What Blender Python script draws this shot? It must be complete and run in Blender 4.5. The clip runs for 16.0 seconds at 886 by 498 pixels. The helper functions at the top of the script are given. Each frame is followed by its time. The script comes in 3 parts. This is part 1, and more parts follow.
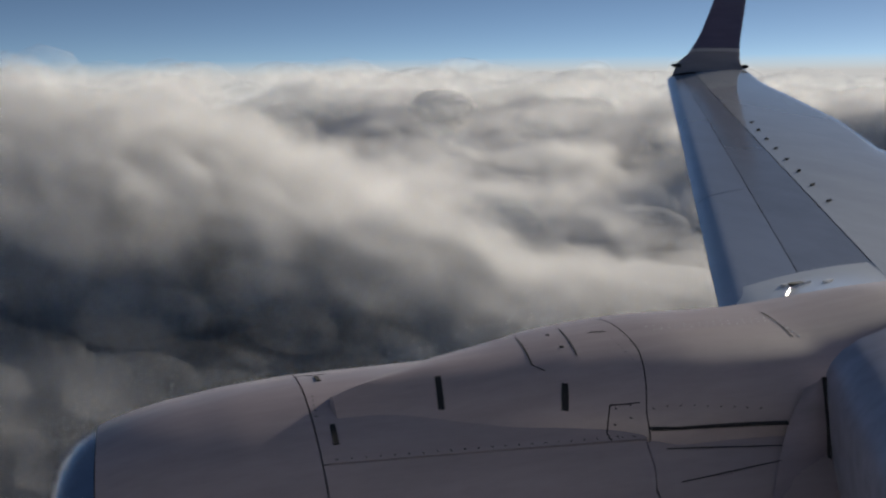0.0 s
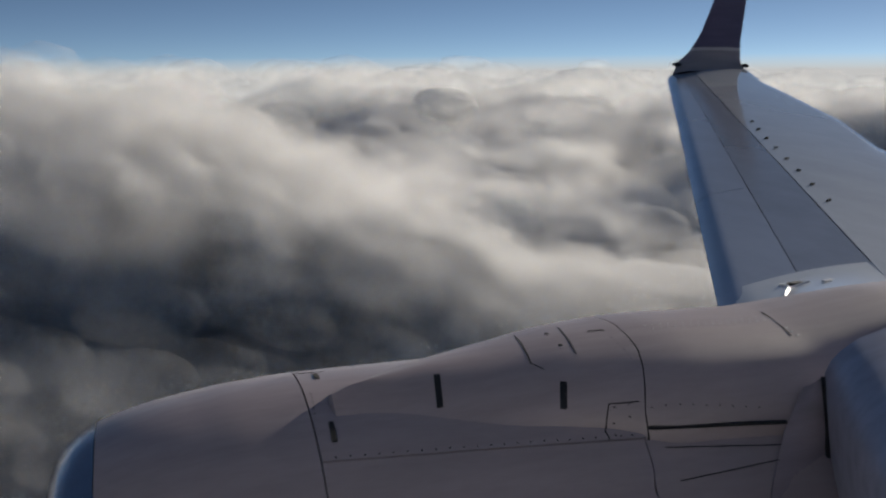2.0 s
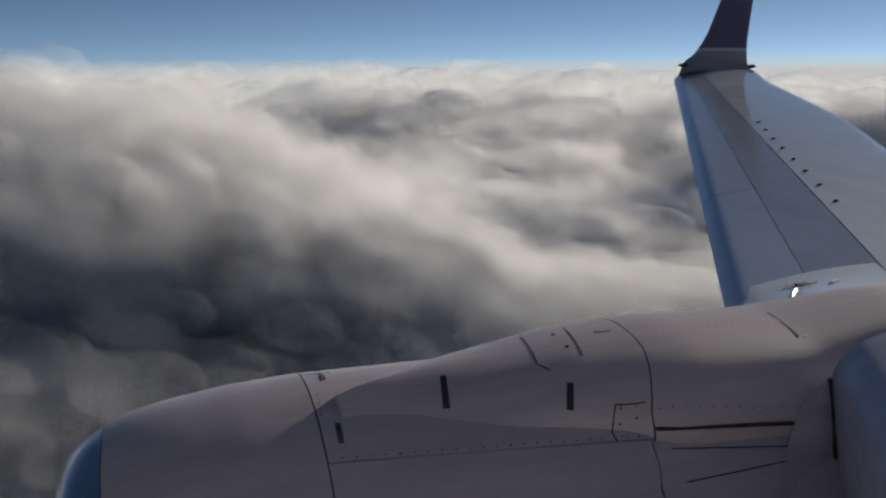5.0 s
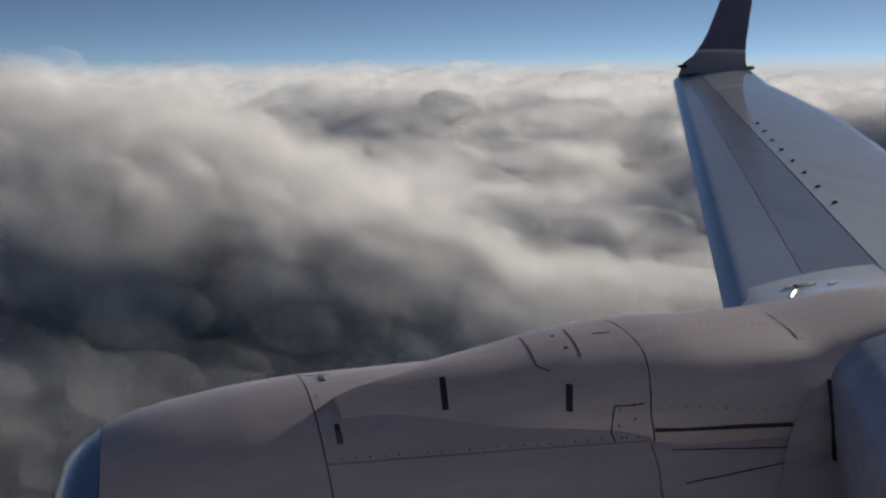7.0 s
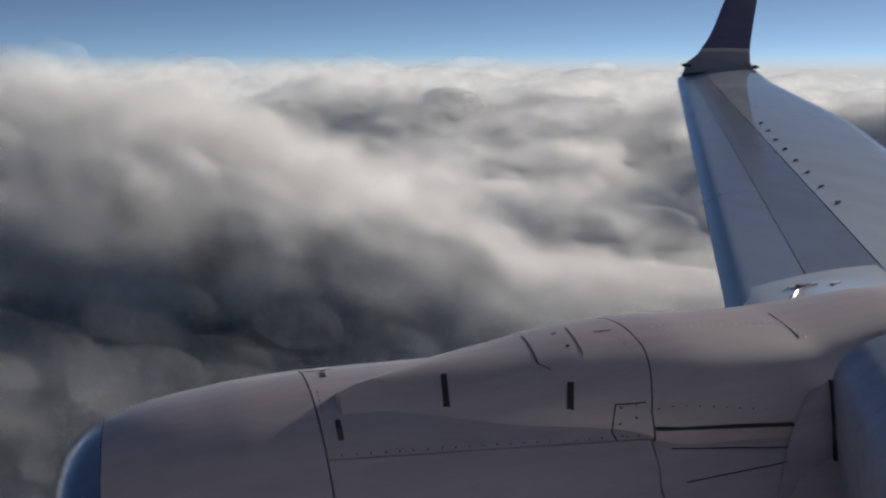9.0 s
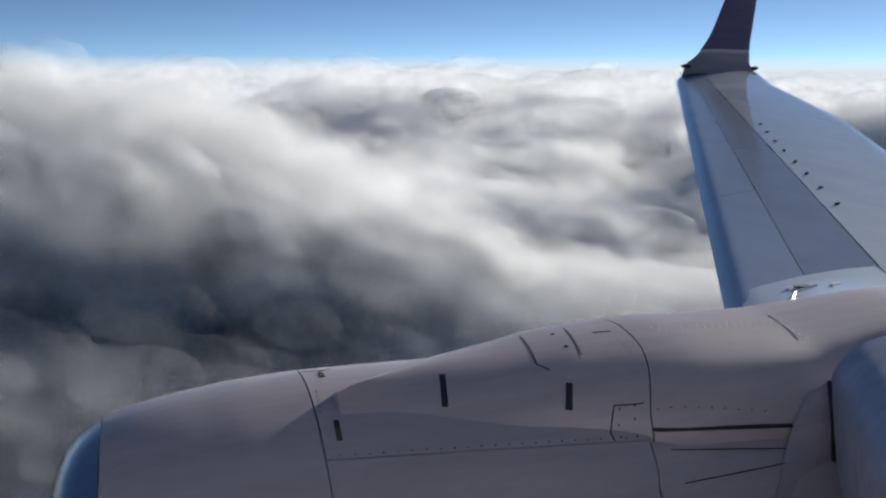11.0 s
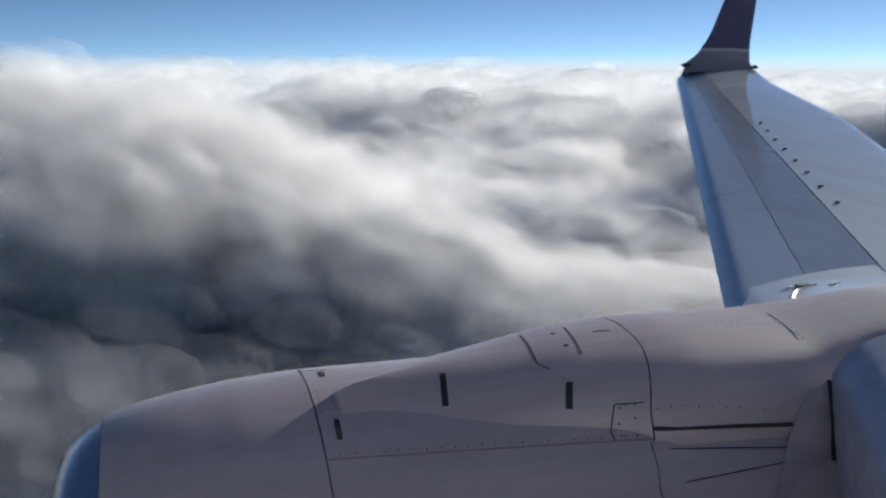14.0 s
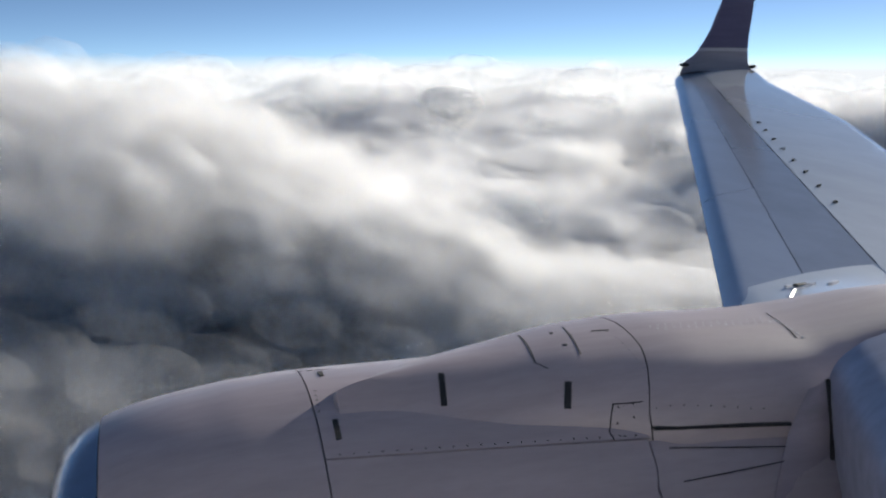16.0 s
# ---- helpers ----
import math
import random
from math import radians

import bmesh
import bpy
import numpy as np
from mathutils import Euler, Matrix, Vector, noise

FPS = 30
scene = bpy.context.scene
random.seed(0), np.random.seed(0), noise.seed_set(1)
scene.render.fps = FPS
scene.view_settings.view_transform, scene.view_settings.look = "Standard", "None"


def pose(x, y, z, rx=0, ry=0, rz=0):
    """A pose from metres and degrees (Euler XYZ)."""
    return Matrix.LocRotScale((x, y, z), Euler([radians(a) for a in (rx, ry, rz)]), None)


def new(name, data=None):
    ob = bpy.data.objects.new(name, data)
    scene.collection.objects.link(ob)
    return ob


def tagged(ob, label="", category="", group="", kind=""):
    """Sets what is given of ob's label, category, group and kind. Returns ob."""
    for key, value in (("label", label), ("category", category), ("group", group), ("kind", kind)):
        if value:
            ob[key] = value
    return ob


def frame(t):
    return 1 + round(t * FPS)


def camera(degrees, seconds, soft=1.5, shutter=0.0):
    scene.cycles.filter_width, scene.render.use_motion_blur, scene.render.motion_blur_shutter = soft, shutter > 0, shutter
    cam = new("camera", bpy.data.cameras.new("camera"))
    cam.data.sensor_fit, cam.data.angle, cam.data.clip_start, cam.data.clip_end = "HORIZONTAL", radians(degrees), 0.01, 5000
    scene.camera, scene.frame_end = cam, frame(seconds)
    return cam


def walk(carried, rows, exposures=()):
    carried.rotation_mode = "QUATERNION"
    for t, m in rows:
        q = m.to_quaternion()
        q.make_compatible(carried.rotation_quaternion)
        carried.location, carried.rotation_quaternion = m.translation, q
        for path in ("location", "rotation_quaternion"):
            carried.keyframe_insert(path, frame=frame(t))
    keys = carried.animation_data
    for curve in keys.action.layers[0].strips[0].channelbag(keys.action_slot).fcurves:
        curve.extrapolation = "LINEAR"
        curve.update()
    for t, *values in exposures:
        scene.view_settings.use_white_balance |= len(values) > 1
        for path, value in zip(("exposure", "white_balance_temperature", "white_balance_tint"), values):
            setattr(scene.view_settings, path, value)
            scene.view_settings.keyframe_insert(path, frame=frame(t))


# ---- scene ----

# World axes: x aft, y outboard from the fuselage, z up from the engine's axis.
EYE = (0.35, 1.55, 2.1)
AXIS = 4.83            # the engine's distance outboard

cam = camera(49.52, 16.0, soft=2.6)
TURNS = (  # seconds, turn aft, tilt, roll
    (0, 17.925, -11.006, 0.713), (0.5, 17.889, -11.044, 0.727), (1, 17.866, -11.070, 0.687),
    (1.5, 17.949, -11.150, 0.635), (2, 17.908, -11.126, 0.467), (2.5, 17.924, -11.024, 0.574),
    (3, 17.706, -11.038, 0.494), (3.5, 17.696, -11.012, 0.572), (6, 17.497, -11.084, 0.549),
    (6.5, 17.604, -11.047, 0.580), (7, 17.598, -10.991, 0.545), (7.5, 17.583, -11.038, 0.518),
    (8, 17.628, -10.976, 0.532), (8.5, 17.573, -10.990, 0.464), (9, 17.375, -11.168, 0.124),
    (11.5, 17.403, -11.145, -0.039), (12, 17.418, -11.105, 0.053), (12.5, 17.380, -11.228, -0.134),
    (13, 17.365, -11.265, -0.160), (13.5, 17.450, -11.256, -0.067), (14, 17.400, -11.200, 0.000),
    (14.5, 17.412, -11.228, -0.010), (15, 17.446, -11.304, -0.030), (15.5, 17.450, -11.379, -0.035),
    (16, 17.502, -11.209, 0.056))
EXPOSURES = ((0, 0.12, 6800, 9), (3.5, 0.12, 6800, 9), (6.0, 0.1, 6800, 10), (8.5, 0.15, 6700, 10), (11.5, 0.65, 6150, 7), (14.5, 0.65, 6150, 7), (16, 0.9, 6400, 8))
walk(cam, [(t, pose(*EYE, 90 + tilt, roll, -aft)) for t, aft, tilt, roll in TURNS], EXPOSURES)

# ---- sky and sun ----
SUN_AZ, SUN_EL = 60.0, 15.0     # degrees aft of outboard, above the horizon
sun_way = Vector((math.sin(radians(SUN_AZ)) * math.cos(radians(SUN_EL)),
                  math.cos(radians(SUN_AZ)) * math.cos(radians(SUN_EL)), math.sin(radians(SUN_EL))))
world = bpy.data.worlds.new("sky")
scene.world = world
world.use_nodes = True
wn, wl = world.node_tree.nodes, world.node_tree.links
sky = wn.new("ShaderNodeTexSky")
sky.sky_type, sky.sun_disc = "NISHITA", False
sky.sun_elevation, sky.sun_rotation = radians(SUN_EL), radians(SUN_AZ)
sky.altitude, sky.air_density, sky.dust_density, sky.ozone_density = 2500, 1.0, 0.3, 2.0
place = wn.new("ShaderNodeTexCoord")
steep = wn.new("ShaderNodeVectorMath")
steep.operation = "MULTIPLY_ADD"
steep.inputs[1].default_value, steep.inputs[2].default_value = (1, 1, 3.2), (0, 0, 0.12)
wl.new(place.outputs["Generated"], steep.inputs[0])
wl.new(steep.outputs[0], sky.inputs["Vector"])
split = wn.new("ShaderNodeSeparateXYZ")
wl.new(place.outputs["Generated"], split.inputs[0])
low = wn.new("ShaderNodeMapRange")     # below the horizon the cloud deck goes on
low.inputs["From Min"].default_value, low.inputs["From Max"].default_value = 0.004, -0.012
wl.new(split.outputs["Z"], low.inputs["Value"])
deck = wn.new("ShaderNodeMixRGB")
deck.inputs["Color2"].default_value = (5.6, 5.7, 5.9, 1)
wl.new(low.outputs[0], deck.inputs["Fac"])
wl.new(sky.outputs[0], deck.inputs["Color1"])
wl.new(deck.outputs[0], wn["Background"].inputs["Color"])
wn["Background"].inputs["Strength"].default_value = 0.088

lamp = bpy.data.lights.new("sun", "SUN")
lamp.energy, lamp.angle, lamp.color = 5.0, radians(0.53), (1.0, 0.93, 0.83)
new("sun", lamp).matrix_world = Matrix.Translation((60, 80, 60)) @ sun_way.to_track_quat("Z", "Y").to_matrix().to_4x4()
scene.cycles.transparent_max_bounces = 72
scene.cycles.max_bounces, scene.cycles.diffuse_bounces = 12, 10     # light wanders far inside clouds

# ---- materials ----


def nodes_of(name):
    m = bpy.data.materials.new(name)
    m.use_nodes = True
    return m, m.node_tree.nodes, m.node_tree.links, m.node_tree.nodes["Principled BSDF"]


def noise_node(n, l, scale, detail=4.0, rough=0.55, stretch=None):
    tex = n.new("ShaderNodeTexNoise")
    tex.inputs["Scale"].default_value, tex.inputs["Detail"].default_value = scale, detail
    tex.inputs["Roughness"].default_value = rough
    co = n.new("ShaderNodeTexCoord")
    if stretch:
        mp = n.new("ShaderNodeMapping")
        mp.inputs["Scale"].default_value = stretch
        l.new(co.outputs["Object"], mp.inputs[0])
        l.new(mp.outputs[0], tex.inputs["Vector"])
    else:
        l.new(co.outputs["Object"], tex.inputs["Vector"])
    return tex


def ramp(n, l, source, stops):
    r = n.new("ShaderNodeValToRGB")
    while len(r.color_ramp.elements) < len(stops):
        r.color_ramp.elements.new(0.5)
    for e, (p, c) in zip(r.color_ramp.elements, stops):
        e.position, e.color = p, (*c, 1) if len(c) == 3 else c
    l.new(source, r.inputs["Fac"])
    return r


def paint(name, colour, rough=0.3, metal=0.0, dirt=0.25, streak=(0.6, 5, 5), coat=0.0, coat_rough=0.25, bump=0.02, rough_spread=0.12, grain_depth=0.35):
    """Aircraft skin: paint or metal with soft stains, streaks along the airflow and fine waviness."""
    m, n, l, b = nodes_of(name)
    stain = noise_node(n, l, 2.2, 6, 0.6, streak)
    fine = noise_node(n, l, 38, 3, 0.6, (0.3, 1, 1))
    dark = tuple(c * (1 - dirt) for c in colour)
    lite = tuple(min(1, c * (1 + dirt * 0.35)) for c in colour)
    big = ramp(n, l, stain.outputs["Fac"], ((0.3, dark), (0.62, colour), (0.8, lite)))
    mix = n.new("ShaderNodeMixRGB")
    mix.blend_type = "MULTIPLY"
    mix.inputs["Fac"].default_value = grain_depth
    grain = ramp(n, l, fine.outputs["Fac"], ((0.25, (0.8, 0.79, 0.78)), (0.6, (1, 1, 1))))
    l.new(big.outputs[0], mix.inputs["Color1"])
    l.new(grain.outputs[0], mix.inputs["Color2"])
    l.new(mix.outputs[0], b.inputs["Base Color"])
    rr = n.new("ShaderNodeMapRange")
    rr.inputs["To Min"].default_value, rr.inputs["To Max"].default_value = rough + rough_spread, max(0.05, rough - rough_spread)
    l.new(stain.outputs["Fac"], rr.inputs["Value"])
    l.new(rr.outputs[0], b.inputs["Roughness"])
    b.inputs["Metallic"].default_value = metal
    b.inputs["Coat Weight"].default_value, b.inputs["Coat Roughness"].default_value = coat, coat_rough
    wave = noise_node(n, l, 3.0, 2, 0.5)
    bp = n.new("ShaderNodeBump")
    bp.inputs["Strength"].default_value, bp.inputs["Distance"].default_value = bump, 0.05
    l.new(wave.outputs["Fac"], bp.inputs["Height"])
    l.new(bp.outputs[0], b.inputs["Normal"])
    return m


COWL = paint("cowl_paint", (0.33, 0.285, 0.305), 0.34, dirt=0.14, coat=0.15)
FAIRING = paint("fairing_paint", (0.33, 0.285, 0.305), 0.40, dirt=0.16, coat=0.1)
LIP = paint("polished_lip", (0.34, 0.36, 0.43), 0.20, metal=1.0, dirt=0.12)
SLAT = paint("slat_metal", (0.52, 0.57, 0.68), 0.17, metal=0.45, dirt=0.10, streak=(1.5, 0.5, 1.5), rough_spread=0.04, bump=0.004, grain_depth=0.15)
BOX = paint("wing_grey", (0.70, 0.73, 0.78), 0.13, dirt=0.10, streak=(2, 0.5, 2), coat=0.8, coat_rough=0.07, rough_spread=0.04, bump=0.004, grain_depth=0.1)
MID = paint("worn_metal", (0.46, 0.50, 0.59), 0.16, metal=0.45, dirt=0.16, streak=(1.2, 0.5, 1.2), rough_spread=0.04, bump=0.004, grain_depth=0.15)
NAVY = paint("winglet_navy", (0.11, 0.09, 0.145), 0.35, dirt=0.2, coat=0.3)
BAND = paint("winglet_band", (0.30, 0.265, 0.275), 0.4, dirt=0.2)
STRIPE = paint("winglet_stripe", (0.52, 0.47, 0.46), 0.4, dirt=0.15)
INNER = paint("inner_leading_edge", (0.36, 0.37, 0.46), 0.38, metal=0.3, dirt=0.2)
DARK = paint("dark_gap", (0.012, 0.012, 0.014), 0.85, dirt=0.2)
STRUT = paint("strut_grey", (0.27, 0.235, 0.275), 0.45, dirt=0.3)
STEEL = paint("bright_steel", (0.75, 0.76, 0.78), 0.25, metal=1.0, dirt=0.1)
WHITE = paint("fuselage_white", (0.75, 0.75, 0.76), 0.22, dirt=0.1, coat=0.3)
LINING = paint("cabin_lining", (0.16, 0.15, 0.17), 0.7, dirt=0.1)


def cloud_material(name, colour, alpha, spread, scale, through_light):
    """Droplets that scatter light on and back; the veil thins out in wisps."""
    m, n, l, b = nodes_of(name)
    n.remove(b)
    d, t, mix = n.new("ShaderNodeBsdfDiffuse"), n.new("ShaderNodeBsdfTranslucent"), n.new("ShaderNodeMixShader")
    d.inputs["Color"].default_value = t.inputs["Color"].default_value = (*colour, 1)
    mix.inputs["Fac"].default_value = through_light
    l.new(d.outputs[0], mix.inputs[1])
    l.new(t.outputs[0], mix.inputs[2])
    last = mix
    if alpha < 1:
        tex = noise_node(n, l, scale, 2, 0.55)
        cover = n.new("ShaderNodeMapRange")
        cover.inputs["From Min"].default_value, cover.inputs["From Max"].default_value = 0.5 - spread, 0.5 + spread
        cover.inputs["To Max"].default_value = alpha
        l.new(tex.outputs["Fac"], cover.inputs["Value"])
        clear, last = n.new("ShaderNodeBsdfTransparent"), n.new("ShaderNodeMixShader")
        l.new(cover.outputs[0], last.inputs["Fac"])
        l.new(clear.outputs[0], last.inputs[1])
        l.new(mix.outputs[0], last.inputs[2])
    l.new(last.outputs[0], n["Material Output"].inputs["Surface"])
    return m


CORE = cloud_material("cloud_core", (0.97, 0.97, 0.97), 1, 0, 0, 0.4)
VEIL = cloud_material("cloud_veil", (0.98, 0.98, 0.98), 0.20, 0.3, 0.010, 0.6)
SHEER = cloud_material("sheer_cloud", (0.985, 0.985, 0.985), 0.115, 0.3, 0.009, 0.6)
MIST = cloud_material("mist", (0.93, 0.94, 0.96), 0.045, 0.35, 0.005, 0.5)


def part(name, bm, material, parent=None, label="", smooth=True):
    """Links a bmesh as one mesh object under a thing or a part."""
    me = bpy.data.meshes.new(name)
    bm.normal_update()
    bm.to_mesh(me)
    bm.free()
    for m in (material if isinstance(material, (list, tuple)) else (material,)):
        me.materials.append(m)
    if smooth:
        for p in me.polygons:
            p.use_smooth = True
        me.set_sharp_from_angle(angle=radians(35))
    ob = new(name, me)
    ob.parent = parent
    return tagged(ob, label) if label else ob


def empty(name, label, category, kind="", group="", at=(0, 0, 0)):
    ob = new(name)
    ob.location = at
    return tagged(ob, label, category, group, kind)


def grid_mesh(rows, closed=False):
    """A sheet through rows of points."""
    bm = bmesh.new()
    vs = [[bm.verts.new(p) for p in r] for r in rows]
    for a, b in zip(vs, vs[1:]):
        k = len(a)
        for i in range(k if closed else k - 1):
            j = (i + 1) % k
            bm.faces.new((a[i], a[j], b[j], b[i]))
    return bm


def thick(bm, t):
    """Gives a sheet a thickness towards its back."""
    bmesh.ops.recalc_face_normals(bm, faces=bm.faces)
    bmesh.ops.solidify(bm, geom=bm.faces[:], thickness=t)
    return bm


# ---- engine ----
PROFILE = ((0.0, 0.690), (0.006, 0.722), (0.02, 0.750), (0.05, 0.790), (0.10, 0.828), (0.165, 0.861), (0.27, 0.895), (0.40, 0.921),
           (0.61, 0.949), (0.85, 0.964), (1.1, 0.964), (1.5, 0.962), (2.0, 0.955), (2.5, 0.93), (3.0, 0.885), (3.9, 0.76))


def nacelle_radius(x):
    return float(np.interp(x, [p[0] for p in PROFILE], [p[1] for p in PROFILE]))


def on_nacelle(x, phi, lift=0.0):
    r = nacelle_radius(x) + lift
    return (x, AXIS - r * math.cos(radians(phi)), r * math.sin(radians(phi)))


def cowl_panel(x0, x1, phi0, phi1, lift=0.0, nx=14, nphi=40, t=0.02):
    """A curved panel of the nacelle; the bounds in angle may slope along x, the ends may slant."""
    f0, f1 = (phi0 if callable(phi0) else (lambda x: phi0)), (phi1 if callable(phi1) else (lambda x: phi1))
    e0, e1 = (x0 if callable(x0) else (lambda phi: x0)), (x1 if callable(x1) else (lambda phi: x1))
    rows = []
    for i in range(nx + 1):
        x = e0(60) + (e1(60) - e0(60)) * i / nx
        row = []
        for k in range(nphi + 1):
            phi = f0(x) + (f1(x) - f0(x)) * k / nphi
            row.append(on_nacelle(e0(phi) + (e1(phi) - e0(phi)) * i / nx, phi, lift))
        rows.append(row)
    bm = grid_mesh(rows)
    for f in bm.faces:
        c = f.calc_center_median()
        f.normal_update()
        if f.normal.dot(Vector((0, c.y - AXIS, c.z))) < 0:
            f.normal_flip()
    bmesh.ops.solidify(bm, geom=bm.faces[:], thickness=t)
    return bm


engine = empty("jet_engine", "large grey engine nacelle with polished inlet lip under the wing", "jet engine")
ring = [(0.30, 0.600), (0.12, 0.606), (0.05, 0.625), (0.015, 0.652), (0.002, 0.672), *PROFILE[:5], (0.130, 0.8445), (0.160, 0.858)]
part("inlet_lip", grid_mesh([[(x, AXIS + r * math.sin(2 * math.pi * k / 128), r * math.cos(2 * math.pi * k / 128)) for k in range(128)]
                             for x, r in ring], True), LIP, engine, "polished bare metal inlet lip")
part("inlet_barrel", grid_mesh([[(x, AXIS + r * math.sin(2 * math.pi * k / 64), r * math.cos(2 * math.pi * k / 64)) for k in range(64)]
                                for x, r in ((0.30, 0.60), (0.7, 0.62), (1.0, 0.66), (1.02, 0.05))], True), DARK, engine)


def seam(x):
    return 62.5 - (x - 0.84) * 4.0


def inlet_joint(phi):
    return 0.848 + 0.02 * min(1, max(0, (phi - 55) / 50))


def fan_joint(phi):
    """The joint behind the fan cowl wanders with the panels' corners."""
    return float(np.interp(phi, (20, 36, 42, 46, 51, 57, 62), (1.93, 1.935, 1.945, 1.925, 1.955, 1.965, 2.0)))


part("inner_frame", cowl_panel(0.164, 3.86, -180, 179.9, -0.022, 24, 90, 0.01), DARK, engine)
part("inlet_cowl", cowl_panel(0.163, lambda phi: inlet_joint(phi) - 0.0025, -180, 180, 0, 16, 128), COWL, engine)
part("upper_fan_cowl", cowl_panel(lambda phi: inlet_joint(phi) + 0.003, 1.975, lambda x: seam(x) + 0.18, 150, 0, 20, 60), COWL, engine)
part("lower_fan_cowl", cowl_panel(lambda phi: inlet_joint(phi) + 0.003, lambda phi: fan_joint(phi) - 0.003, -150, lambda x: seam(x) - 0.18, -0.001, 20, 90), COWL, engine)


part("thrust_reverser_cowl", cowl_panel(lambda phi: fan_joint(phi) + 0.003, 3.88, -150, 57.5, -0.004, 20, 80), COWL, engine)
part("outer_reverser_cowl", cowl_panel(2.004, 3.88, 100, 150, -0.004, 16, 30), COWL, engine)
part("core_nozzle", grid_mesh([[(x, AXIS + r * math.sin(2 * math.pi * k / 48), r * math.cos(2 * math.pi * k / 48)) for k in range(48)]
                               for x, r in ((3.6, 0.56), (4.4, 0.42), (4.7, 0.34), (4.7, 0.02))], True), STEEL, engine)

# ---- pylon ----
RIDGE = ((0.94, 0.985), (1.0, 1.001), (1.09, 1.011), (1.22, 1.017), (1.31, 1.023), (1.52, 1.033), (1.87, 1.062), (2.24, 1.078), (2.58, 1.065),
         (2.8, 1.060), (3.02, 1.074), (3.38, 1.105), (4.2, 1.12))
WIDTH = ((0.94, 0.085), (0.97, 0.095), (1.0, 0.105), (1.11, 0.152), (1.3, 0.26), (1.52, 0.35), (1.68, 0.385), (1.9, 0.45), (1.96, 0.475), (2.05, 0.525), (2.6, 0.53), (4.2, 0.53))
CREST = ((0.94, 4.640), (1.09, 4.685), (1.22, 4.725), (1.31, 4.74), (1.52, 4.77), (1.9, 4.815), (2.3, 4.83), (4.2, 4.83))


def table(rows, x):
    xs, ys = [p[0] for p in rows], [p[1] for p in rows]
    spread = 0.0 if x < 1.0 else min(0.06, x - 1.0)
    return float(sum(np.interp(x + d * spread, xs, ys) for d in (-1, -0.5, 0, 0.5, 1)) / 5)


def bare_z(x, y):
    r = nacelle_radius(min(x, 2.0))
    return math.sqrt(max(0.01, r * r - (y - AXIS) ** 2))


def fairing_z(x, u):
    """Height of the pylon fairing at x, u of its half width from its crest."""
    w, top, mid = table(WIDTH, x), table(RIDGE, x), table(CREST, x)
    foot = bare_z(x, mid + math.copysign(w, u)) - 0.012
    full = min(1, max(0, (x - 1.05) / 0.75))     # a sharp ridge in front, a full round behind
    a, b = 1.12 + 1.08 * full, 1.0 - 0.4 * full
    return foot + (top - foot) * (1 - min(1, abs(u)) ** a) ** b


def on_fairing(x, y, lift=0.0):
    """A point of the fairing or, beside it, of the cowl, with the normal."""
    def z(px, py):
        u = (py - table(CREST, px)) / table(WIDTH, px)
        r = nacelle_radius(px)
        bare = math.sqrt(max(0.01, r * r - (py - AXIS) ** 2))
        return max(bare, fairing_z(px, u)) if abs(u) < 1 and px > 0.94 else bare
    e = 0.004
    nrm = Vector((-(z(x + e, y) - z(x - e, y)) / (2 * e), -(z(x, y + e) - z(x, y - e)) / (2 * e), 1)).normalized()
    return Vector((x, y, z(x, y))) + nrm * lift, nrm


def fairing_joint(y):
    """The joint between the two fairings leans aft towards the crest."""
    return float(np.interp(y, (4.30, 4.36, 4.42, 4.5, 4.6, 4.85, 5.4), (1.985, 1.99, 2.02, 2.055, 2.085, 2.11, 2.11)))


def fairing_piece(x0, x1, nx=30, nu=48, drop=0.06):
    f0, f1 = (x0 if callable(x0) else (lambda y: x0)), (x1 if callable(x1) else (lambda y: x1))
    us = [math.sin(math.pi / 2 * (2 * k / nu - 1)) for k in range(nu + 1)]
    rows = []
    for i in range(nx + 1):
        row = []
        for u in us:
            x = f0(4.6) + (f1(4.6) - f0(4.6)) * i / nx
            for _ in range(3):
                y = table(CREST, x) + u * table(WIDTH, x)
                x = f0(y) + (f1(y) - f0(y)) * i / nx
            row.append((x, y, fairing_z(x, u)))
        rows.append([(row[0][0], row[0][1], row[0][2] - drop)] + row + [(row[-1][0], row[-1][1], row[-1][2] - drop)])
    if f0(4.6) < 1:      # the blunt front face
        rows.insert(0, [(x - 0.012, y, z - 0.05) for x, y, z in rows[0]])
    bm = grid_mesh(rows)
    bmesh.ops.recalc_face_normals(bm, faces=bm.faces)
    if sum(f.normal.z for f in bm.faces) < 0:
        bmesh.ops.reverse_faces(bm, faces=bm.faces)
    return bm


pylon = empty("engine_pylon", "grey streamlined pylon fairing joining engine and wing", "pylon")
part("forward_fairing", fairing_piece(0.94, lambda y: fairing_joint(y) - 0.003, 48), FAIRING, pylon)
part("aft_fairing", fairing_piece(lambda y: fairing_joint(y) + 0.003, 3.9, 48, drop=0.05), FAIRING, pylon)
part("seam_strip", fairing_piece(lambda y: fairing_joint(y) - 0.01, lambda y: fairing_joint(y) + 0.01, 4), DARK, pylon).location = (0, 0, -0.006)

